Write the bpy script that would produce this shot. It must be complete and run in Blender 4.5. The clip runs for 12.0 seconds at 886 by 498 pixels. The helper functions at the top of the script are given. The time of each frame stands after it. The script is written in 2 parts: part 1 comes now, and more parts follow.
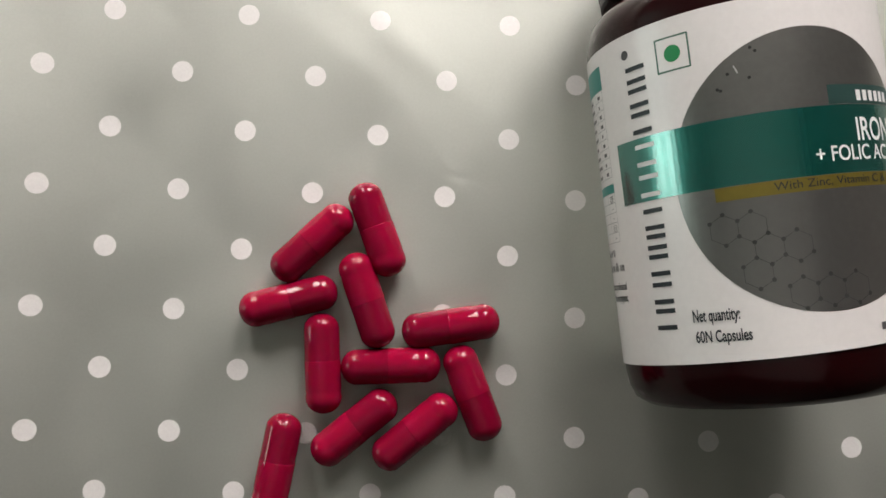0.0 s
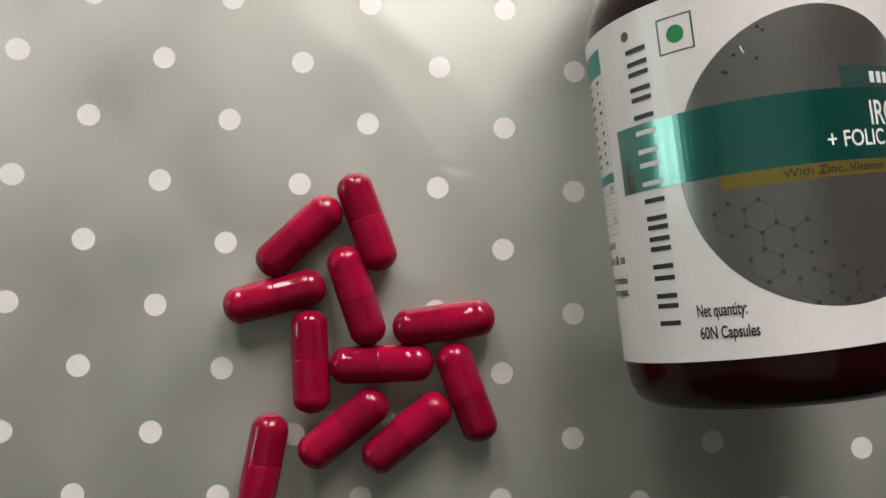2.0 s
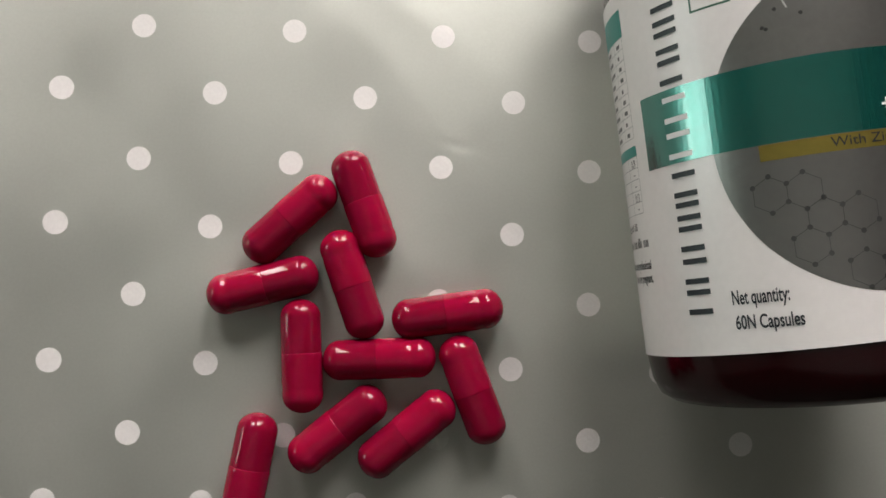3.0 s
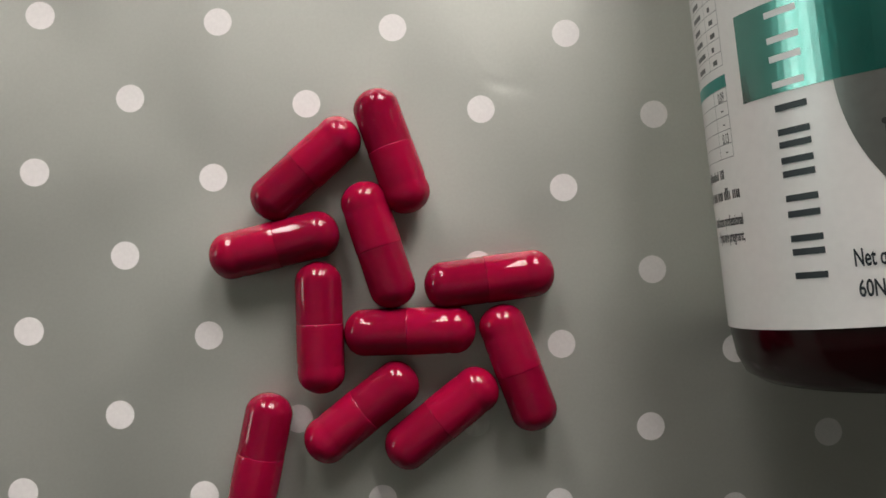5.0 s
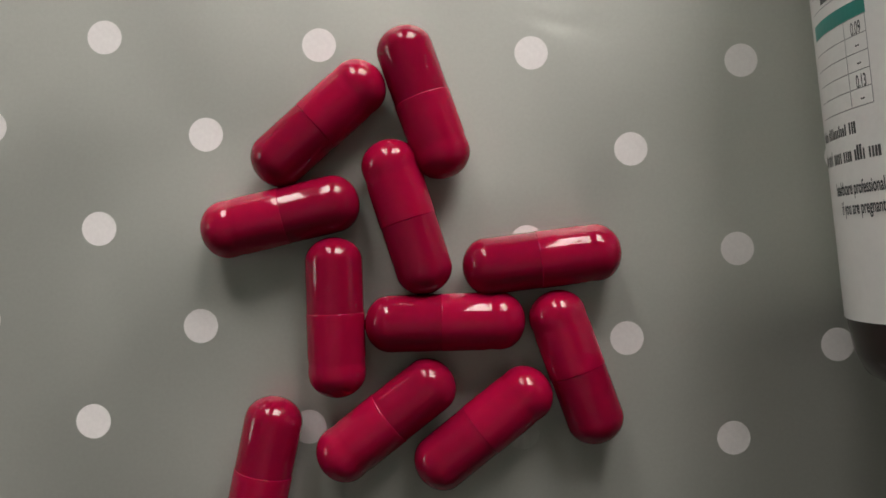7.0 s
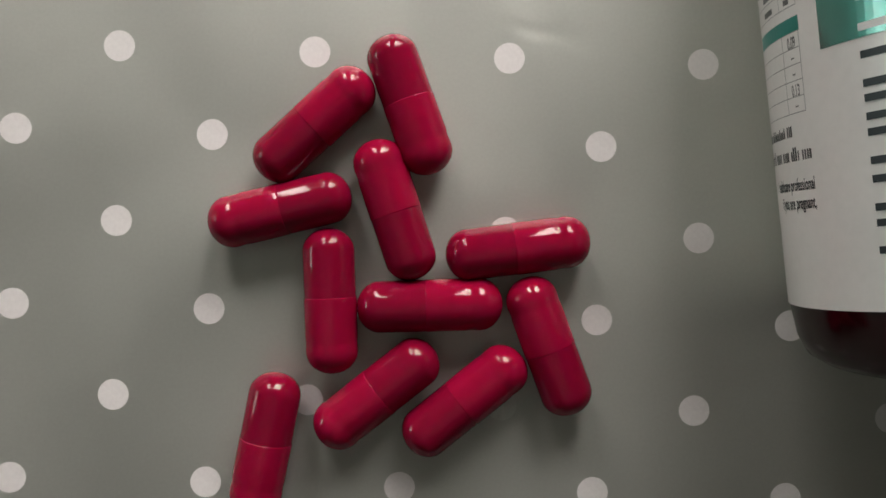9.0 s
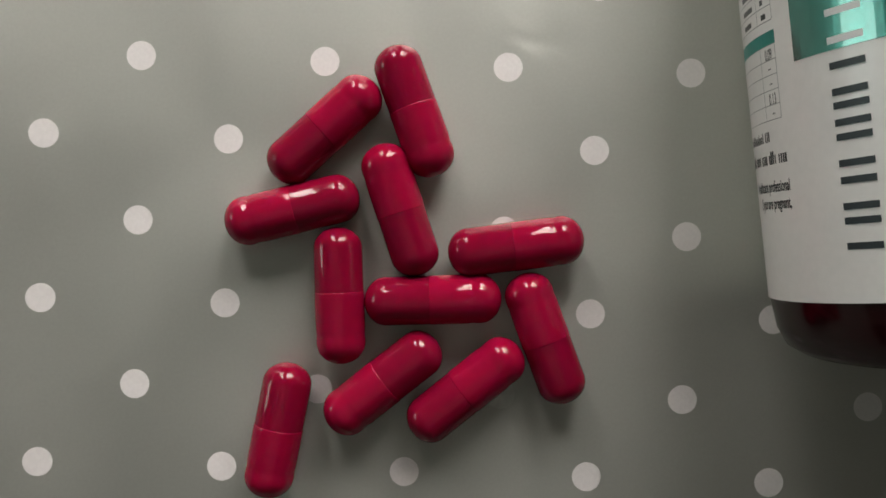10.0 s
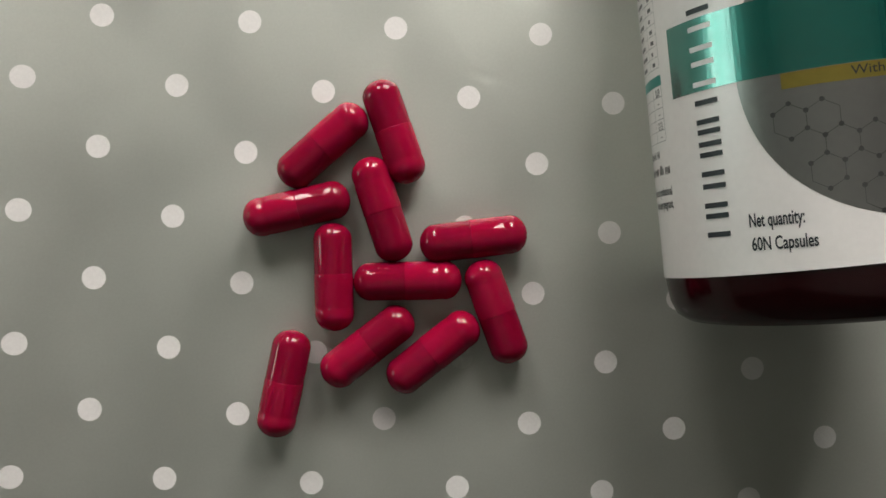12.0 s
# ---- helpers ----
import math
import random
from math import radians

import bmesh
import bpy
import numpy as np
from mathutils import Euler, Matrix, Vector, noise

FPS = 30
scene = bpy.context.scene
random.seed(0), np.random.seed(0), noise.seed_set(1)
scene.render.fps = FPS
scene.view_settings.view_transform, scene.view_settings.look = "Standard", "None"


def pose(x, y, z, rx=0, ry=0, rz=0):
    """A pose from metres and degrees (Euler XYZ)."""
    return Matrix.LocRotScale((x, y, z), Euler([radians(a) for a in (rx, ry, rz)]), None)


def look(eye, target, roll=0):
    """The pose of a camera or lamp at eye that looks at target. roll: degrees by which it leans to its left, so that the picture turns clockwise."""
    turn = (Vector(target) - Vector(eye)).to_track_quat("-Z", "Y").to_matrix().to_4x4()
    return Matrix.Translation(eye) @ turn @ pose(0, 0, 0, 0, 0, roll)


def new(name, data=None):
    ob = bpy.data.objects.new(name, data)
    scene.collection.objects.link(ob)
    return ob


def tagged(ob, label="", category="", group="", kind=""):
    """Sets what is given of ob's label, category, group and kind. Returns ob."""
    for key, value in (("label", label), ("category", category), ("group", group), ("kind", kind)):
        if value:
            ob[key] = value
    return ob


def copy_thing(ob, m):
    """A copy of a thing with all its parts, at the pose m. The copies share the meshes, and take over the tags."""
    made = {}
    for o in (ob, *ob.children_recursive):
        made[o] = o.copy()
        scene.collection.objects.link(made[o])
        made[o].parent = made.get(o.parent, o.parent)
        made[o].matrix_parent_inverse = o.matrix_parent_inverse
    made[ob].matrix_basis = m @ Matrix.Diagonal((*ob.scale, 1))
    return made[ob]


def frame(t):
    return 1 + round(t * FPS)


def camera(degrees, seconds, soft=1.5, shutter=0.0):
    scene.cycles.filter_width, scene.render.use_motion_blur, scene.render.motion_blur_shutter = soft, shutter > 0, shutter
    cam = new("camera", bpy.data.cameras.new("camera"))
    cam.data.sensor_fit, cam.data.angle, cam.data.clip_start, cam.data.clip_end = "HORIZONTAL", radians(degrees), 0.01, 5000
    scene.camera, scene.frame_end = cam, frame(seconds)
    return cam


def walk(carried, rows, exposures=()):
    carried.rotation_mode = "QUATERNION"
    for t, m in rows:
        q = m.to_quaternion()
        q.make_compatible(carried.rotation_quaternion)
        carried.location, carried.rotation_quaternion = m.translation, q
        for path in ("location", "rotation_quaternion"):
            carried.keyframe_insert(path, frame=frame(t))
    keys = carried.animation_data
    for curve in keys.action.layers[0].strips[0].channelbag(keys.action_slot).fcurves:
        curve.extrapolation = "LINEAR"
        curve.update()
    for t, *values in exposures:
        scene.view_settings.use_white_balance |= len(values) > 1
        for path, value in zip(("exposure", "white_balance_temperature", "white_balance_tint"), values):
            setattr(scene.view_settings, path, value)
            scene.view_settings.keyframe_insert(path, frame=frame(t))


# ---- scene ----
cam = camera(55.48, 12.0, soft=1.6)
ROWS = [
    (0.0, 0.03810, -0.01244, 0.19679, 3.916, -2.622, 1.355),
    (0.5, 0.03865, -0.01215, 0.19541, 3.791, -2.580, 1.319),
    (1.0, 0.03905, -0.01248, 0.19177, 3.789, -2.533, 1.318),
    (1.5, 0.03984, -0.01276, 0.18925, 3.863, -2.521, 1.261),
    (2.0, 0.04028, -0.01287, 0.18895, 3.767, -2.548, 1.236),
    (2.5, 0.04124, -0.01305, 0.18391, 3.846, -2.364, 1.273),
    (3.0, 0.04095, -0.01536, 0.17334, 3.896, -2.332, 1.325),
    (3.2, 0.03969, -0.01580, 0.16927, 3.646, -2.557, 1.335),
    (4.8, 0.03710, -0.01562, 0.15195, 2.146, -1.844, 1.368),
    (5.0, 0.03732, -0.01685, 0.14892, 2.019, -1.389, 1.451),
    (5.5, 0.03559, -0.01826, 0.14118, 1.649, -1.217, 1.569),
    (6.0, 0.03400, -0.01902, 0.13428, 1.744, -1.282, 1.569),
    (6.5, 0.03287, -0.01895, 0.12538, 1.887, -1.279, 1.552),
    (7.0, 0.03219, -0.01715, 0.12277, 0.716, -1.280, 1.731),
    (7.2, 0.03157, -0.01847, 0.12168, 0.672, -1.452, 1.728),
    (8.8, 0.03638, -0.01673, 0.13320, -0.307, -0.649, 1.728),
    (9.0, 0.03596, -0.01548, 0.13461, -0.712, -0.522, 1.706),
    (9.5, 0.03536, -0.01519, 0.13685, -0.665, -0.557, 1.720),
    (10.0, 0.03589, -0.01616, 0.14284, -0.543, -0.361, 1.745),
    (10.5, 0.03744, -0.01715, 0.15102, -0.506, -0.423, 1.769),
    (11.0, 0.03688, -0.01761, 0.15688, -0.553, -0.663, 1.787),
    (11.5, 0.03807, -0.01915, 0.16834, -0.305, -0.773, 1.841),
    (12.0, 0.03857, -0.01980, 0.17968, 0.214, -1.294, 2.098),
]
walk(cam, [(t, pose(x, y, z, rx, ry, rz)) for t, x, y, z, rx, ry, rz in ROWS],
     exposures=((0.0, -0.27, 6500, 10), (3.0, -0.29, 6500, 10), (5.5, -0.34, 6500, 10.5), (7.1, -0.48, 6500, 10.5), (9.0, -0.48, 6500, 10), (10.5, -0.43, 6500, 8), (12.0, -0.35, 6500, 6)))

# ---- light: a barred window ahead, a second one in the west wall ----
FRONT_WATTS, SIDE_WATTS = 23.0, 6.6
world = bpy.data.worlds.new("sky")
scene.world = world
world.use_nodes = True
sky = world.node_tree.nodes.new("ShaderNodeTexSky")
sky.sky_type, sky.sun_disc = "NISHITA", False
sky.sun_elevation, sky.sun_rotation = radians(35), radians(160)
world.node_tree.links.new(sky.outputs[0], world.node_tree.nodes["Background"].inputs[0])
world.node_tree.nodes["Background"].inputs[1].default_value = 0.06

X0, X1, Y0, Y1, Z0, Z1 = -1.6, 0.72, -0.9, 0.45, -0.75, 1.6   # the room, its east and south sides drawn in close to darken reflections
WIN_N = (-0.24, 0.37, 0.100, 0.520)    # x0, x1, z0, z1 of the front opening
WIN_W = (-0.12, 0.42, 0.02, 0.60)    # y0, y1, z0, z1 of the side opening


def window_light(name, centre, toward, width, height, watts, colour):
    lamp = bpy.data.lights.new(name, "AREA")
    lamp.shape, lamp.size, lamp.size_y, lamp.energy, lamp.color = "RECTANGLE", width, height, watts, colour
    ob = new(name, lamp)
    ob.matrix_world = look(centre, toward)
    return ob


window_light("window_light_north", (0.065, Y1 + 0.06, 0.31), (0.065, 0, 0.31), 0.61, 0.41, FRONT_WATTS, (1.0, 0.925, 0.895))
window_light("window_light_west", (X0 - 0.09, 0.15, 0.31), (0, 0.15, 0.31), 0.54, 0.56, SIDE_WATTS, (0.82, 1.0, 0.92))


# ---- materials ----
def material(name, colour, rough=0.5, metal=0.0, spec=0.5, coat=0.0, grain=0.0, grain_scale=800.0, stain=0.0, stain_scale=25.0, bump=0.0, bump_scale=1500.0, sss=0.0, transmission=0.0, rough_var=0.0):
    m = bpy.data.materials.new(name)
    m.use_nodes = True
    nt = m.node_tree
    b = nt.nodes["Principled BSDF"]
    b.inputs["Roughness"].default_value, b.inputs["Metallic"].default_value = rough, metal
    b.inputs["Specular IOR Level"].default_value, b.inputs["Coat Weight"].default_value = spec, coat
    b.inputs["Coat Roughness"].default_value = 0.17
    b.inputs["Transmission Weight"].default_value = transmission
    if sss:
        b.inputs["Subsurface Weight"].default_value = sss
        b.inputs["Subsurface Scale"].default_value = 0.0015
        b.inputs["Subsurface Radius"].default_value = (1.0, 0.25, 0.2)
    coord = nt.nodes.new("ShaderNodeTexCoord")

    def noise_tex(scale, detail):
        n = nt.nodes.new("ShaderNodeTexNoise")
        n.inputs["Scale"].default_value, n.inputs["Detail"].default_value = scale, detail
        nt.links.new(coord.outputs["Object"], n.inputs["Vector"])
        return n

    def swing(n, amount):
        r = nt.nodes.new("ShaderNodeMapRange")
        r.inputs["From Min"].default_value, r.inputs["From Max"].default_value = 0.3, 0.7
        r.inputs["To Min"].default_value, r.inputs["To Max"].default_value = 1 - amount, 1 + amount
        nt.links.new(n.outputs["Fac"], r.inputs["Value"])
        return r.outputs[0]

    rgb = nt.nodes.new("ShaderNodeRGB")
    rgb.outputs[0].default_value = (*colour, 1)
    out = rgb.outputs[0]
    for scale, amount in ((grain_scale, grain), (stain_scale, stain)):
        if amount:
            mul = nt.nodes.new("ShaderNodeVectorMath")
            mul.operation = "SCALE"
            nt.links.new(out, mul.inputs[0])
            nt.links.new(swing(noise_tex(scale, 4), amount), mul.inputs["Scale"])
            out = mul.outputs[0]
    nt.links.new(out, b.inputs["Base Color"])
    if rough_var:
        mul = nt.nodes.new("ShaderNodeMath")
        mul.operation = "MULTIPLY"
        mul.inputs[1].default_value = rough
        nt.links.new(swing(noise_tex(stain_scale * 2.3, 3), rough_var), mul.inputs[0])
        nt.links.new(mul.outputs[0], b.inputs["Roughness"])
    if bump:
        bn = nt.nodes.new("ShaderNodeBump")
        bn.inputs["Strength"].default_value, bn.inputs["Distance"].default_value = bump, 0.0002
        nt.links.new(noise_tex(bump_scale, 3).outputs["Fac"], bn.inputs["Height"])
        nt.links.new(bn.outputs[0], b.inputs["Normal"])
    return m


SHEET = material("grey_green_oilcloth", (0.53, 0.55, 0.50), rough=0.53, metal=0.76, spec=0.5, grain=0.02, grain_scale=1800, stain=0.05, stain_scale=18, bump=0.05, bump_scale=900, rough_var=0.18)
DOT = material("white_print", (0.83, 0.815, 0.79), rough=0.55, metal=0.1, spec=0.4, grain=0.03, grain_scale=1500, stain=0.03, stain_scale=60, bump=0.1, bump_scale=900)
DOT_WORN = material("rubbed_off_print", (0.57, 0.59, 0.54), rough=0.47, metal=0.75, spec=0.6, grain=0.06, stain=0.12, stain_scale=300, bump=0.15, bump_scale=900)
CAP_RED = material("crimson_gelatin", (0.30, 0.003, 0.033), rough=0.05, spec=0.33, coat=0.0, sss=0.3, stain=0.06, stain_scale=220, grain=0.03, bump=0.05, bump_scale=500)
BODY_RED = material("deep_crimson_gelatin", (0.225, 0.0027, 0.0255), rough=0.05, spec=0.33, coat=0.0, sss=0.3, stain=0.06, stain_scale=220, grain=0.03, bump=0.05, bump_scale=500)
AMBER = material("dark_red_plastic", (0.013, 0.001, 0.0016), rough=0.15, spec=0.4, coat=0.0, stain=0.15, stain_scale=60, bump=0.06, bump_scale=300)
CAP_DARK = material("black_plastic", (0.02, 0.019, 0.019), rough=0.4, stain=0.1, stain_scale=90, bump=0.1, bump_scale=900)
PAPER = material("white_label_paper", (0.74, 0.72, 0.7), rough=0.4, spec=0.5, coat=0.5, grain=0.02, stain=0.03, stain_scale=70, bump=0.08, bump_scale=700)
GREY = material("grey_foil_print", (0.3, 0.3, 0.285), rough=0.32, metal=0.88, coat=0.5, grain=0.04, stain=0.06, stain_scale=60, bump=0.1, bump_scale=600)
TEAL = material("teal_foil", (0.008, 0.21, 0.17), rough=0.26, metal=0.8, coat=1.0, grain=0.08, grain_scale=900, stain=0.08, stain_scale=90, bump=0.16, bump_scale=1600)
TEAL_FLAT = material("teal_print", (0.01, 0.2, 0.17), rough=0.4, stain=0.06, stain_scale=90)
TEAL_DARK = material("dark_teal_print", (0.03, 0.075, 0.068), rough=0.4, metal=0.3, stain=0.08, stain_scale=90)
YELLOW = material("mustard_foil", (0.25, 0.2, 0.04), rough=0.35, metal=0.6, grain=0.06, stain=0.12, stain_scale=80)
INK = material("dark_slate_ink", (0.013, 0.018, 0.023), rough=0.4, stain=0.05)
INK_GREY = material("worn_grey_ink", (0.075, 0.075, 0.075), rough=0.45, stain=0.15, stain_scale=300)
INK_RULE = material("pale_rule_ink", (0.3, 0.3, 0.3), rough=0.45, stain=0.1, stain_scale=300)
INK_WHITE = material("white_ink", (0.72, 0.73, 0.72), rough=0.4, stain=0.05)
INK_HEX = material("faint_dark_ink", (0.04, 0.041, 0.04), rough=0.45, stain=0.1)
TEAL.node_tree.nodes["Principled BSDF"].inputs["Coat IOR"].default_value = 2.05
INK_HEX_PALE = material("faint_grey_ink", (0.085, 0.085, 0.085), rough=0.45, stain=0.2, stain_scale=200)
GREEN = material("green_ink", (0.012, 0.22, 0.07), rough=0.4, stain=0.05)
GREEN_DARK = material("dark_green_ink", (0.05, 0.13, 0.09), rough=0.4, stain=0.05)
WALL = material("cream_wall_paint", (0.85, 0.83, 0.8), rough=0.8, grain=0.02, grain_scale=200, stain=0.05, stain_scale=2, bump=0.1, bump_scale=150)
# dark tone for the unseen east and south walls, so cloth and label reflect dark
WALL_DARK = material("dark_brown_shade_wall", (0.06, 0.045, 0.036), rough=0.6, grain=0.1, grain_scale=80, stain=0.15, stain_scale=3)
CEIL = material("white_ceiling_paint", (0.85, 0.84, 0.82), rough=0.85, grain=0.02, grain_scale=200, stain=0.04, stain_scale=2)
WOOD = material("brown_wood", (0.2, 0.11, 0.06), rough=0.45, grain=0.2, grain_scale=60, stain=0.2, stain_scale=6)
FLOOR = material("stone_floor", (0.5, 0.48, 0.45), rough=0.5, grain=0.08, grain_scale=60, stain=0.12, stain_scale=4)
FRAME = material("dark_painted_frame", (0.1, 0.08, 0.07), rough=0.5, stain=0.1, stain_scale=10)


# ---- mesh helpers ----
def link(name, bm, mat, parent=None, label="", smooth=False):
    bmesh.ops.recalc_face_normals(bm, faces=bm.faces[:])
    me = bpy.data.meshes.new(name)
    bm.to_mesh(me)
    bm.free()
    me.materials.append(mat)
    if smooth:
        me.shade_smooth()
    ob = new(name, me)
    ob.parent = parent
    return tagged(ob, label)


def part(name, bm, mat, parent, label="", smooth=False):
    return link(name, bm, mat, parent, label, smooth)


def add_box(bm, x0, x1, y0, y1, z0, z1):
    v = [bm.verts.new(p) for p in ((x0, y0, z0), (x1, y0, z0), (x1, y1, z0), (x0, y1, z0), (x0, y0, z1), (x1, y0, z1), (x1, y1, z1), (x0, y1, z1))]
    for f in ((3, 2, 1, 0), (4, 5, 6, 7), (0, 1, 5, 4), (1, 2, 6, 5), (2, 3, 7, 6), (3, 0, 4, 7)):
        bm.faces.new([v[i] for i in f])
    return v


def box(x0, x1, y0, y1, z0, z1, bevel=0.0):
    bm = bmesh.new()
    add_box(bm, x0, x1, y0, y1, z0, z1)
    if bevel:
        bmesh.ops.bevel(bm, geom=bm.edges[:], offset=bevel, segments=2, affect="EDGES")
    return bm


def lathe(profile, steps, closed_ends=True):
    """Turns (radius, height) pairs about the z axis."""
    bm = bmesh.new()
    rings = []
    for r, h in profile:
        if r < 1e-7:
            rings.append([bm.verts.new((0, 0, h))])
        else:
            rings.append([bm.verts.new((r * math.cos(2 * math.pi * k / steps), r * math.sin(2 * math.pi * k / steps), h)) for k in range(steps)])
    for a, b in zip(rings, rings[1:]):
        for k in range(steps):
            n = (k + 1) % steps
            if len(a) == 1:
                bm.faces.new((a[0], b[n], b[k]))
            elif len(b) == 1:
                bm.faces.new((a[k], a[n], b[0]))
            else:
                bm.faces.new((a[k], a[n], b[n], b[k]))
    return bm


# ---- the room that closes the place ----
def wall_with_opening(name, along, at0, at1, lo, hi, opening, label):
    """A wall along x or y between lo and hi, with one rectangular opening through it."""
    bm = bmesh.new()
    o0, o1, p0, p1 = opening
    for a, b, c, d in ((lo, o0, Z0, Z1), (o1, hi, Z0, Z1), (o0, o1, Z0, p0), (o0, o1, p1, Z1)):
        if along == "x":
            add_box(bm, a, b, at0, at1, c, d)
        else:
            add_box(bm, at0, at1, a, b, c, d)
    return tagged(link(name, bm, WALL), label, "wall", kind="structure")


wall_with_opening("wall_north", "x", Y1, Y1 + 0.15, X0, X1, WIN_N, "cream painted wall with a barred window")
wall_with_opening("wall_west", "y", X0 - 0.15, X0, Y0 - 0.15, Y1 + 0.15, WIN_W, "cream painted wall with a side window")
# south and east walls are added dark, to cut fill and deepen the lower right
tagged(link("wall_south", box(X0, X1, Y0 - 0.15, Y0, Z0, Z1), WALL_DARK), "plain unseen wall, dark brown to darken reflections and fill", "wall", kind="structure")
tagged(link("wall_east", box(X1, X1 + 0.15, Y0 - 0.15, Y1 + 0.15, Z0, Z1), WALL_DARK), "plain unseen wall, dark brown to darken reflections and fill", "wall", kind="structure")
tagged(link("floor", box(X0 - 0.15, X1 + 0.15, Y0 - 0.15, Y1 + 0.15, Z0 - 0.1, Z0), FLOOR), "plain grey stone floor", "floor", kind="structure")
tagged(link("ceiling", box(X0 - 0.15, X1 + 0.15, Y0 - 0.15, Y1 + 0.15, Z1, Z1 + 0.1), CEIL), "plain white painted ceiling", "ceiling", kind="structure")


def window(name, opening, along, plane, bars, transom=None):
    o0, o1, p0, p1 = opening
    top = tagged(new(name), "dark window frame with upright bars", "window", kind="structure")

    def piece(nm, a, b, c, d, e):
        bm = box(a, b, plane - e, plane + e, c, d) if along == "x" else box(plane - e, plane + e, a, b, c, d)
        part(nm, bm, FRAME, top)

    f = 0.02
    piece("frame_rail", o0, o1, p0, p0 + f, 0.02)
    piece("frame_rail", o0, o1, p1 - f, p1, 0.02)
    piece("frame_stile", o0, o0 + f, p0 + f, p1 - f, 0.02)
    piece("frame_stile", o1 - f, o1, p0 + f, p1 - f, 0.02)
    for c, half in bars:
        piece("bar", c - half, c + half, p0 + f, p1 - f, 0.008)
    if transom:
        piece("transom", o0 + f, o1 - f, transom - 0.03, transom + 0.03, 0.016)


window("window_1", WIN_N, "x", Y1 + 0.03, ((-0.150, 0.014), (-0.010, 0.080), (0.135, 0.007), (0.220, 0.014), (0.290, 0.010)))
window("window_2", WIN_W, "y", X0 - 0.04, ((0.15, 0.016),), transom=0.30)


# ---- the table and the dotted oilcloth on it ----
def table():
    top = tagged(new("table"), "brown wooden table under the dotted oilcloth", "table")
    part("tabletop", box(-0.55, 0.65, -0.45, 0.45, -0.034, -0.004, 0.003), WOOD, top)
    for x in (-0.5, 0.6):
        for y in (-0.4, 0.4):
            part("leg", box(x - 0.03, x + 0.03, y - 0.03, y + 0.03, Z0, -0.034, 0.003), WOOD, top)


table()

STEP_X, STEP_Y, ODD_X, ODD_Y, SHEAR = 0.0155, 0.01387, 0.00052, -0.00026, -0.0001   # the print's repeat
DENTS = ((0.043, 0.069, 0.03, 0.016, -15, -0.0012), (0.0506, 0.0182, 0.0030, 0.0011, -14, -0.00009), (0.0545, 0.0180, 0.0060, 0.0040, -30, -0.00014), (0.0665, 0.0115, 0.0026, 0.0013, 50, -0.00003), (0.0695, -0.0281, 0.004, 0.003, 20, -0.0001),
         (0.0482, -0.0432, 0.0024, 0.0016, 10, -0.0001), (0.034, 0.052, 0.03, 0.004, -40, 0.0002), (0.06, 0.042, 0.02, 0.006, 50, -0.00015),
         (-0.0195, 0.0555, 0.006, 0.0018, -42, -0.00012))


FOLD = ((0.004, 0.063), (0.0346, 0.0386), (0.0475, 0.0205), (0.055, 0.0160))      # a long soft crease


def fold_depth(x, y):
    """The cloth dips on the far side of the crease and comes up again slowly."""
    best = None
    for (ax, ay), (bx, by) in zip(FOLD, FOLD[1:]):
        dx, dy = bx - ax, by - ay
        k = min(max(((x - ax) * dx + (y - ay) * dy) / (dx * dx + dy * dy), 0.0), 1.0)
        px, py = x - ax - k * dx, y - ay - k * dy
        d = math.hypot(px, py)
        if best is None or d < best[0]:
            best = (d, (dx * py - dy * px) / max(d * math.hypot(dx, dy), 1e-9))
    d, side = best
    ends = math.exp(-((x - 0.034) / 0.03) ** 4)
    return 0.00016 * ends * max(side, 0.0) * (d / 0.011) * math.exp(1 - d / 0.011)


def sheet_height(x, y):
    d = min(max(-0.02325 - x, 0.0), 0.2)
    z = 0.0116 * (1 - math.cos(math.pi * d / 0.1))
    z += 0.00008 * noise.noise(Vector((x * 28, y * 28, 0.3))) + 0.000012 * noise.noise(Vector((x * 110, y * 110, 2.7)))
    z -= fold_depth(x, y)
    for cx, cy, a, b, turn, depth in DENTS:
        c, s = math.cos(radians(turn)), math.sin(radians(turn))
        u, v = (x - cx) * c + (y - cy) * s, -(x - cx) * s + (y - cy) * c
        q = (u / a) ** 2 + (v / b) ** 2
        if q < 9:
            z += depth * math.exp(-q)
    return z


def oilcloth():
    bm = bmesh.new()
    xs = np.concatenate([np.linspace(-0.3, -0.08, 40)[:-1], np.linspace(-0.08, 0.04, 80)[:-1], np.linspace(0.04, 0.072, 81), np.linspace(0.072, 0.18, 72)[1:], np.linspace(0.18, 0.5, 30)[1:]])
    ys = np.concatenate([np.linspace(-0.35, -0.09, 20)[:-1], np.linspace(-0.09, 0.006, 64)[:-1], np.linspace(0.006, 0.028, 56), np.linspace(0.028, 0.1, 48)[1:], np.linspace(0.1, 0.38, 20)[1:]])
    grid = [[bm.verts.new((x, y, sheet_height(x, y))) for y in ys] for x in xs]
    for i in range(len(xs) - 1):
        for j in range(len(ys) - 1):
            bm.faces.new((grid[i][j], grid[i + 1][j], grid[i + 1][j + 1], grid[i][j + 1]))
    sheet = link("oilcloth", bm, SHEET, smooth=True)
    thick = sheet.modifiers.new("thickness", "SOLIDIFY")
    thick.thickness, thick.offset = 0.0008, -1.0
    return tagged(sheet, "glossy grey-green oilcloth with white polka dots, slightly creased", "tablecloth", kind="structure")


cloth = oilcloth()


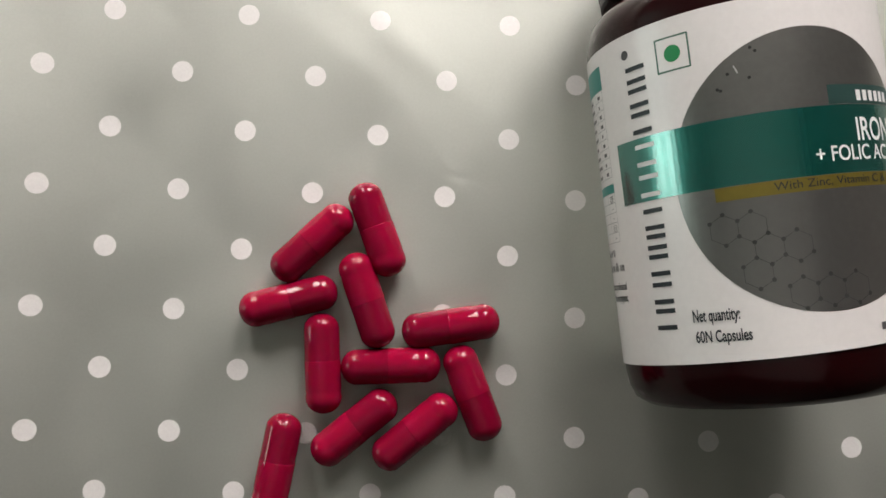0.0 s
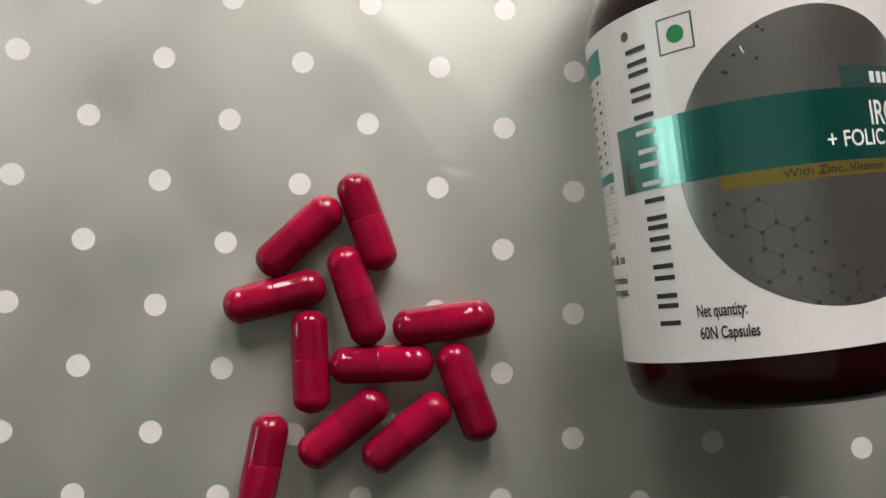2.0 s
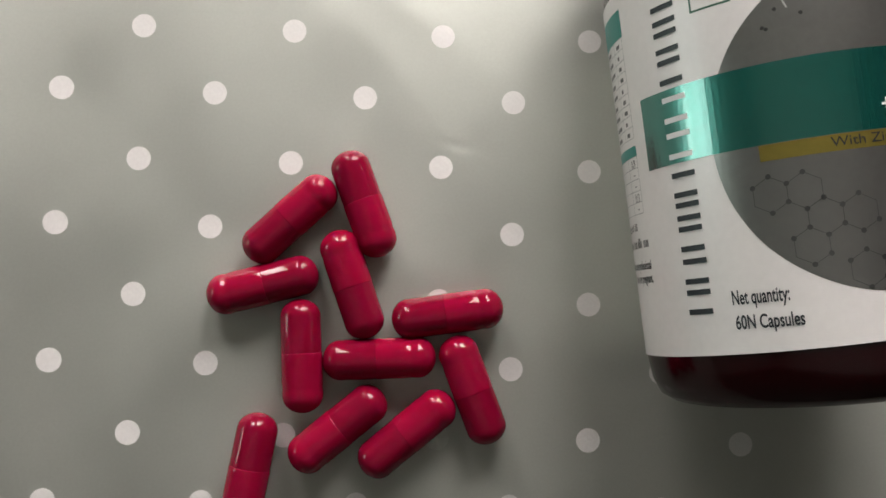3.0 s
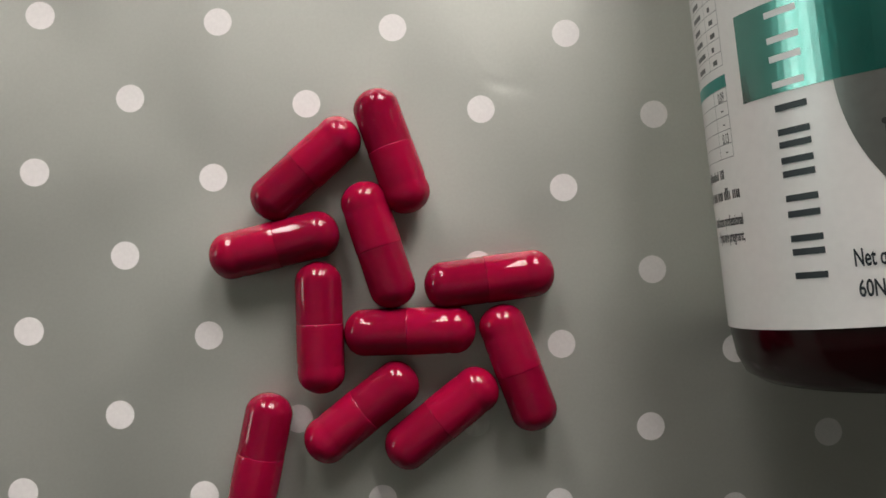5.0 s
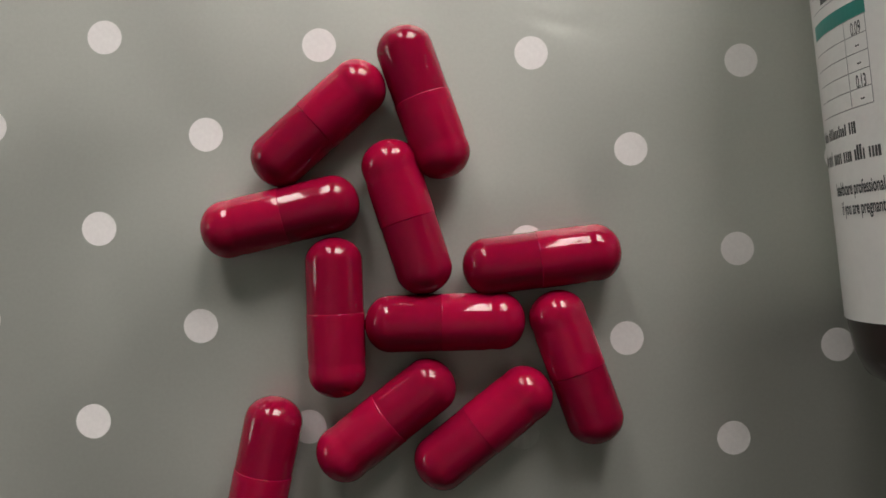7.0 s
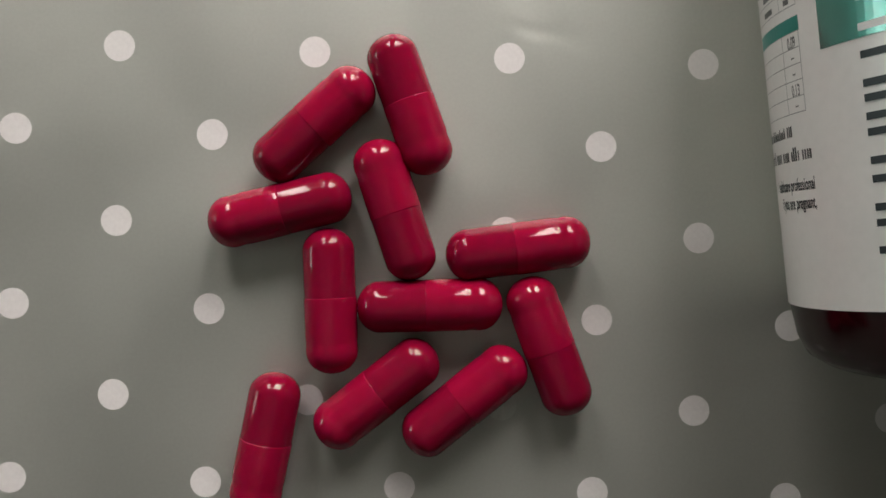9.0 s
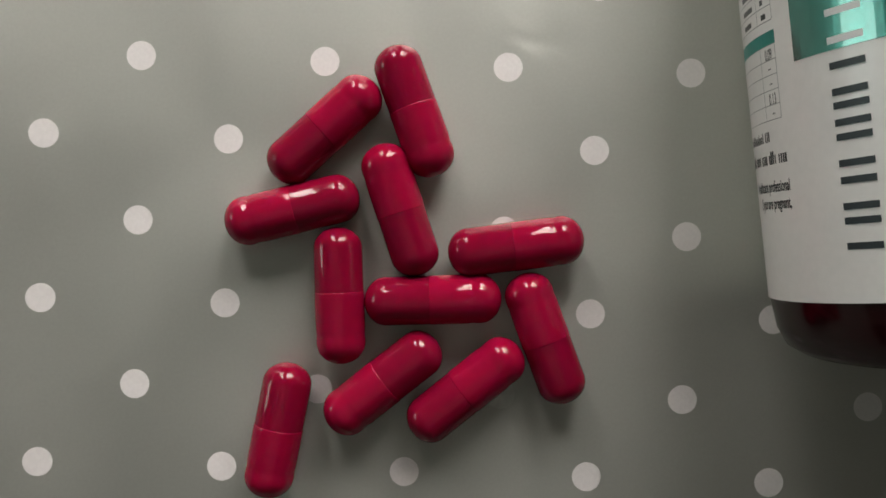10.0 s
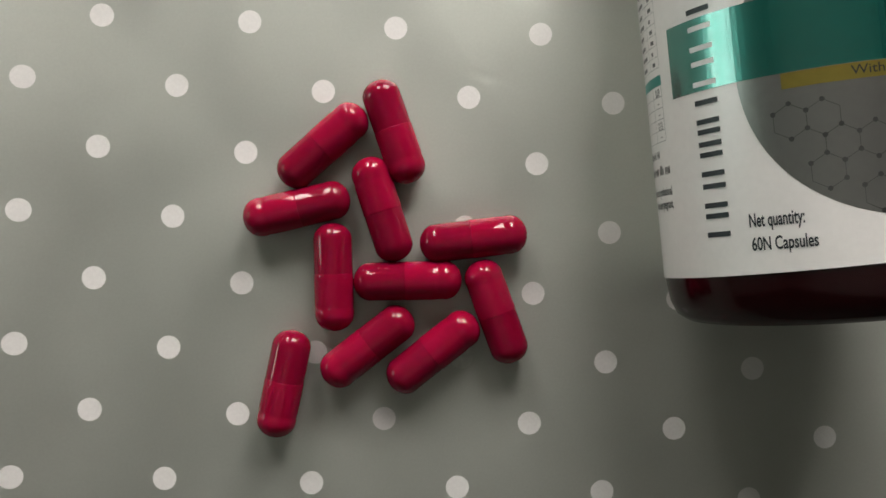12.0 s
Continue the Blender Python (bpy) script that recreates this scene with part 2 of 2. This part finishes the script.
def dot_mesh(mat, at):
    """A printed disc that follows the cloth's curve there."""
    bm = bmesh.new()
    rings = []
    for r in (0.0009, 0.0018, 0.00247):
        pts = [(r * math.cos(k * math.pi / 14), r * math.sin(k * math.pi / 14)) for k in range(28)]
        rings.append([bm.verts.new((x, y, sheet_height(at[0] + x, at[1] + y))) for x, y in pts])
    bm.faces.new(rings[0])
    for a, b in zip(rings, rings[1:]):
        for k in range(28):
            bm.faces.new((a[k], b[k], b[(k + 1) % 28], a[(k + 1) % 28]))
    me = bpy.data.meshes.new("dot")
    bm.to_mesh(me)
    bm.free()
    me.materials.append(mat)
    me.shade_smooth()
    return me


# ---- capsules ----
CAP_R, BODY_R, LENGTH = 0.0041, 0.00404, 0.0226


def dome(radius, base, tip, steps=10):
    """Profile of a rounded end from the straight wall at base out to the tip on the axis."""
    return [(radius * math.cos(a), base + (tip - base) * math.sin(a)) for a in (math.pi / 2 * k / steps for k in range(1, steps))] + [(0.0, tip)]


def capsule():
    top = new("capsule")
    half = LENGTH / 2
    ring = half - 0.0049
    cap = [(BODY_R - 0.0001, -0.0005), (CAP_R - 0.00005, -0.0006), (CAP_R - 0.00001, -0.00054), (CAP_R, -0.00045), (CAP_R, 0.0003), (CAP_R, ring - 0.0010), (CAP_R - 0.00003, ring - 0.0007), (CAP_R - 0.00009, ring - 0.0002), (CAP_R - 0.00009, ring + 0.0002), (CAP_R - 0.00004, ring + 0.0007), (CAP_R - 0.00002, ring + 0.0010), (CAP_R - 0.00002, half - 0.0036)]
    cap += dome(CAP_R - 0.00002, half - 0.0036, half)
    body = [(BODY_R, 0.001), (BODY_R, -half + 0.0035)] + dome(BODY_R, -half + 0.0035, -half)
    turn = pose(0, 0, 0, 0, 90, 0)
    for name, prof, mat, label in (("cap", cap, CAP_RED, "bright crimson wider half"), ("body", body, BODY_RED, "deeper crimson half")):
        bm = lathe(prof, 40)
        bmesh.ops.transform(bm, matrix=turn, verts=bm.verts)
        part(name, bm, mat, top, label, smooth=True)
    return tagged(top, "glossy crimson gelatin capsule lying on the oilcloth", "capsule", "heap of capsules")


# x, y in millimetres and the way in which the wider half points
CAPSULES = ((16.78, 1.56, 44.3), (31.4, 5.03, -68.5), (11.87, -11.75, -164.6), (29.55, -11.2, 110.0), (48.78, -16.63, 9.0), (20.0, -25.62, -86.3),
            (35.42, -25.88, 3.3), (54.06, -31.61, 111.9), (27.58, -39.78, -140.0), (41.26, -40.5, 40.4), (10.56, -48.05, -99.4))
first = capsule()
for k, (x, y, turn) in enumerate(CAPSULES):
    m = pose(x / 1000, y / 1000, CAP_R + 0.00005, 0, 0, turn) @ pose(0, 0, 0, 40 * k, 0, 0)
    if k:
        copy_thing(first, m)
    else:
        first.matrix_basis = m

# ---- the bottle, lying on its side ----
R = 0.0283
BOTTLE = pose(0.10883, 0, R + 0.0001, 0, 0, 7.79)      # y along the bottle to its cap
DEG = R * math.pi / 180                       # label width of one degree


def bottle_body():
    prof = [(0.0, -0.0235), (0.017, -0.0235), (0.0195, -0.0266), (0.0225, -0.0277), (0.0250, -0.0274), (0.0267, -0.0262), (0.0277, -0.0238), (R - 0.0002, -0.0205), (R - 0.0002, -0.0188),
            (R - 0.0002, 0.0455), (R - 0.0006, 0.0475), (0.0268, 0.0500), (0.0245, 0.0522), (0.0222, 0.0536), (0.0205, 0.0545), (0.0205, 0.0640), (0.0, 0.0640)]
    return lathe(prof, 96)


def upright_to_lying(bm):
    """Lathe axis z becomes the bottle's long axis y."""
    bmesh.ops.transform(bm, matrix=pose(0, 0, 0, -90, 0, 0), verts=bm.verts)
    return bm


bottle = tagged(new("supplement_bottle"), "dark red plastic capsule bottle with white label, lying on its side", "bottle")
bottle.matrix_basis = BOTTLE
part("body", upright_to_lying(bottle_body()), AMBER, bottle, "dark red translucent plastic", smooth=True)


def screw_cap():
    bm = bmesh.new()
    n, rings = 120, []
    for r, h, rib in ((0.0212, 0.0546, 0), (0.0236, 0.0546, 0), (0.0240, 0.0550, 0), (0.0240, 0.0566, 0), (0.0238, 0.0572, 1), (0.0238, 0.0760, 1), (0.0230, 0.0775, 0), (0.0, 0.0778, 0)):
        if r == 0:
            rings.append([bm.verts.new((0, 0, h))])
        else:
            rings.append([bm.verts.new(((r + rib * 0.0004 * (k % 2)) * math.cos(2 * math.pi * k / n), (r + rib * 0.0004 * (k % 2)) * math.sin(2 * math.pi * k / n), h)) for k in range(n)])
    for a, b in zip(rings, rings[1:]):
        for k in range(n):
            q = (k + 1) % n
            bm.faces.new((a[k], a[q], b[0]) if len(b) == 1 else (a[k], a[q], b[q], b[k]))
    return bm


part("screw_cap", upright_to_lying(screw_cap()), CAP_DARK, bottle, "black ribbed screw cap")


# Label shapes are drawn flat, in metres round the bottle (u) and along it (s), and then wrapped on.
def wrapped(bm, lift):
    us = [v.co.x for v in bm.verts]
    u = math.floor(min(us) / 0.001) * 0.001 + 0.001
    while u < max(us):
        bmesh.ops.bisect_plane(bm, geom=bm.verts[:] + bm.edges[:] + bm.faces[:], plane_co=(u, 0, 0), plane_no=(1, 0, 0), dist=1e-7)
        u += 0.001
    for v in bm.verts:
        a, r = v.co.x / R, R + lift
        v.co = (r * math.sin(a), v.co.y, r * math.cos(a))
    return bm


def poly(points, bm=None):
    bm = bm or bmesh.new()
    bm.faces.new([bm.verts.new((u, s, 0)) for u, s in points])
    return bm


def rect(u0, u1, s0, s1, bm=None):
    return poly(((u0, s0), (u1, s0), (u1, s1), (u0, s1)), bm)


def disc(u, s, r, n=40, bm=None):
    return poly([(u + r * math.cos(2 * math.pi * k / n), s + r * math.sin(2 * math.pi * k / n)) for k in range(n)], bm)


def stroke(bm, a, b, w):
    d = Vector((b[0] - a[0], b[1] - a[1])).normalized() * w / 2
    return poly(((a[0] - d.y, a[1] + d.x), (a[0] + d.y, a[1] - d.x), (b[0] + d.y, b[1] - d.x), (b[0] - d.y, b[1] + d.x)), bm)


def words(text, u, s, height, width, bold=0.012):
    """Flat lettering with its lower left corner at u, s, fitted to the height of its capitals and a width."""
    curve = bpy.data.curves.new("text", "FONT")
    curve.body, curve.offset = text, bold
    tmp = new("text", curve)
    me = bpy.data.meshes.new_from_object(tmp.evaluated_get(bpy.context.evaluated_depsgraph_get()))
    bpy.data.objects.remove(tmp)
    bm = bmesh.new()
    bm.from_mesh(me)
    bpy.data.meshes.remove(me)
    xs = [v.co.x for v in bm.verts]
    x0, x1 = min(xs), max(xs)
    for v in bm.verts:
        v.co = (u + (v.co.x - x0) / (x1 - x0) * width, s + v.co.y / 0.69 * height, 0)
    return bm


def on_label(name, bm, mat, lift, label=""):
    return part(name, wrapped(bm, lift), mat, paper_label, label, smooth=False)


LIFT = 0.00011
paper_label = part("label", wrapped(poly(((-176 * DEG, -0.0200), (176 * DEG, -0.0167), (176 * DEG, 0.0453), (-176 * DEG, 0.0428))), 0.00008), PAPER, bottle, "white paper wraparound label", smooth=True)
C_U, C_S, C_R = 3.6 * DEG, 0.0131, 0.0248
on_label("grey_disc", disc(C_U, C_S, C_R, 128), GREY, LIFT, "large grey circle printed on the label")


def inside_disc(s0, s1, u_from):
    """A band across the disc from u_from to the disc's right edge."""
    pts = [(u_from, s1), (u_from, s0)]
    for k in range(13):
        s = s0 + (s1 - s0) * k / 12
        pts.append((C_U + math.sqrt(C_R ** 2 - (s - C_S) ** 2), s))
    return poly(pts)


on_label("teal_band", inside_disc(0.0117, 0.0236, -73.6 * DEG), TEAL, LIFT + 0.000025, "shiny teal foil band")
on_label("yellow_strip", inside_disc(0.0092, 0.0116, -33 * DEG), YELLOW, LIFT + 0.000025, "mustard yellow strip")
on_label("teal_tab", inside_disc(0.0238, 0.0272, 10 * DEG), TEAL_DARK, LIFT + 0.000025, "dark teal strip above the band")
on_label("product_lettering", words("IRON", 20.5 * DEG, 0.0173, 0.0040, 0.0098), INK_WHITE, LIFT + 0.00005, "white capital lettering")
on_label("product_lettering", words("+ FOLIC ACID", 2.5 * DEG, 0.0139, 0.0026, 0.0200), INK_WHITE, LIFT + 0.00005, "white capital lettering")
on_label("small_lettering", words("With Zinc, Vitamin C & Vitamin", -13.3 * DEG, 0.00985, 0.0014, 0.0301, 0.0), INK, LIFT + 0.00009, "small dark lettering")
bars_white = bmesh.new()
for k in range(6):
    rect((22.5 + 3.5 * k) * DEG, (24.8 + 3.5 * k) * DEG, 0.0243, 0.0262, bars_white)
on_label("line_name_bars", bars_white, INK_WHITE, LIFT + 0.00005, "row of white blocks")
on_label("quantity_lettering", words("Net quantity:", -46.8 * DEG, -0.0113, 0.0021, 0.0083, 0.018), INK, LIFT + 0.00005, "dark lettering")
on_label("quantity_lettering", words("60N Capsules", -46.6 * DEG, -0.0150, 0.0020, 0.0098, 0.018), INK, LIFT + 0.00005, "dark lettering")

# the maker's upright name as plain blocks: dark on white, white on the teal foil
for s0, s1, white in ((-12.4, -8.5, 0), (-7.6, -3.6, 0), (-2.4, 1.6, 0), (2.5, 5.4, 0), (6.2, 10.2, 0), (12.4, 16.6, 1), (18.2, 22.4, 1), (24.4, 28.4, 0), (29.4, 33.0, 0), (34.0, 37.2, 0)):
    bm = bmesh.new()
    for a, b in ((s0, s0 + 0.85), (s1 - 0.85, s1)):
        rect(-62.8 * DEG, -53.6 * DEG, a / 1000, b / 1000, bm)
    on_label("name_block", bm, INK_WHITE if white else INK, LIFT + 0.00005, "white block" if white else "dark slate block")
on_label("ring_mark", disc(-62.4 * DEG, 0.0398, 0.0009, 24), INK_GREY, LIFT)

# green square mark with a dot
sq = bmesh.new()
SU0, SU1, SS0, SS1, SW = -48.2 * DEG, -35.2 * DEG, 0.0340, 0.0404, 0.00032
for r in ((SU0, SU1, SS0, SS0 + SW), (SU0, SU1, SS1 - SW, SS1), (SU0, SU0 + SW, SS0 + SW, SS1 - SW), (SU1 - SW, SU1, SS0 + SW, SS1 - SW)):
    rect(*r, sq)
on_label("square_mark", sq, GREEN_DARK, LIFT, "thin green square outline")
on_label("green_dot", disc((SU0 + SU1) / 2, (SS0 + SS1) / 2, 0.00155, 32), GREEN, LIFT, "solid green dot")

# faint molecule pattern on the grey disc
HEX = 0.0027


def cell(u, s):
    bm = bmesh.new()
    pts = [(u + HEX * math.sin(math.pi * k / 3), s + HEX * math.cos(math.pi * k / 3)) for k in range(6)]
    for k in range(6):
        stroke(bm, pts[k], pts[(k + 1) % 6], 0.00012)
    on_label("hexagon", bm, INK_HEX_PALE, LIFT + 0.00003)
    for k in (0, 2, 3, 5):
        on_label("node", disc(*pts[k], 0.0004, 10), INK_HEX, LIFT + 0.00005)


PITCH = HEX * math.sqrt(3)
for i, j in ((0, 0), (1, 0), (1, -1), (2, -1), (0, -2), (1, -2), (1, -3), (2, -3), (3, -3), (4, -3)):
    u, s = -31.5 * DEG + PITCH * (i + 0.5 * (j % 2)), 0.0042 + HEX * 1.5 * j
    if math.hypot(u - C_U, s - C_S) < C_R - HEX * 0.95:
        cell(u, s)

for u, s in ((-26.5, 0.0285), (-23.5, 0.0312), (-16.5, 0.0300), (-13.5, 0.0345), (-15.0, 0.0352), (-27.5, 0.0288)):
    on_label("node", disc(u * DEG, s, 0.0003, 10), INK_HEX, LIFT + 0.00005)

# a scuff on the disc and the edge of a printed mark beyond it
on_label("scuff", stroke(bmesh.new(), (-21.2 * DEG, 0.0325), (-20.1 * DEG, 0.0311), 0.00022), INK_WHITE, LIFT + 0.00005, "small white scuff")
on_label("printed_mark", rect(19.0 * DEG, 22.2 * DEG, -0.0158, -0.0145), INK_GREY, LIFT + 0.00005, "small dark printed mark")

# nutrition table and small print on the turned-away side
on_label("teal_header", rect(-108 * DEG, -80.2 * DEG, 0.0357, 0.0405), TEAL_FLAT, LIFT, "teal table header")
on_label("teal_header", rect(-108 * DEG, -80.6 * DEG, 0.0150, 0.0168), TEAL_FLAT, LIFT, "teal table header")
def rule(u0, u1, s0, s1):
    on_label("table_rule", rect(u0, u1, s0, s1), INK_RULE, LIFT, "thin grey rule")


for k in range(6):
    rule(-108 * DEG, -81 * DEG, 0.01494 - 0.00195 * k, 0.01506 - 0.00195 * k)
for k in range(10):
    rule(-108 * DEG, -81 * DEG, 0.03564 - 0.00195 * k, 0.03576 - 0.00195 * k)
for u in (-81.0, -89.0):
    rule((u - 0.12) * DEG, (u + 0.12) * DEG, 0.0052, 0.0150)
    rule((u - 0.12) * DEG, (u + 0.12) * DEG, 0.0182, 0.0357)
def figure(u0, u1, at, half):
    on_label("table_figure", rect(u0 * DEG, u1 * DEG, at - half, at + half), INK_GREY, LIFT, "small dark printed mark")


for k, value in enumerate(("0.09", "--", "--", "0.13", "--")):
    if value == "--":
        figure(-85.2, -84.6, 0.0138 - 0.00195 * k, 0.0001)
        figure(-84.4, -83.8, 0.0138 - 0.00195 * k, 0.0001)
    else:
        on_label("table_figure", words(value, -86.3 * DEG, 0.0131 - 0.00195 * k, 0.0014, 3.6 * DEG, 0.018), INK_GREY, LIFT, "small dark printed figures")
for k in range(9):
    figure(-86.5, -86.5 + (3.0, 1.6, 2.6)[k % 3], 0.0345 - 0.00195 * k, 0.00035)
    figure(-100, -94 + (k * 7 % 5) * 0.6, 0.0345 - 0.00195 * k, 0.00035)
for s, text in ((-0.0043, "healthcare professional"), (-0.0066, "if you are pregnant,")):
    wide = 0.50 * DEG * len(text) * 2
    on_label("small_print", words(text, -80.3 * DEG - wide, s, 0.0015, wide, 0.02), INK, LIFT, "line of small dark print")
for s, u1, h in ((0.0030, -88.5, 0.0011), (0.0001, -80.4, 0.0014)):
    bm = bmesh.new()
    u, k = u1, 0
    while u > -112:
        if k % 7 != 5:      # a gap after every few strokes stands for a word space
            w, up = 0.62 + 0.3 * random.random(), 0.5 + 0.35 * (random.random() > 0.7)
            rect((u - w) * DEG, u * DEG, s - h * 0.5, s + h * (up - 0.12), bm)
        u, k = u - 1.12, k + random.choice((1, 1, 1, 2))
    on_label("small_print", bm, INK_GREY, LIFT, "line of small dark print")

# ---- the printed dots of the oilcloth ----
for i in range(-12, 18):
    for j in range(-9, 12):
        if (i + j) % 2 or (i, j) in ((1, -1), (2, 0)):      # two dots lie hidden under capsules
            continue
        odd = i % 2
        x, y = i * STEP_X + odd * ODD_X + j * SHEAR, j * STEP_Y + odd * ODD_Y
        if x > 0.0775:      # the cloth is pulled wider beyond the bottle
            pull = 1.88 * (min(x, 0.145) - 0.0775) ** 2 / 0.19
            x, y = x + pull * (x - 0.038), y + pull * (y + 0.0125)
        dot = new("dot", dot_mesh(DOT_WORN if (i, j) == (3, -3) else DOT, (x, y)))
        dot.parent = cloth
        dot.matrix_basis = Matrix.Translation((x, y, 0.00002))
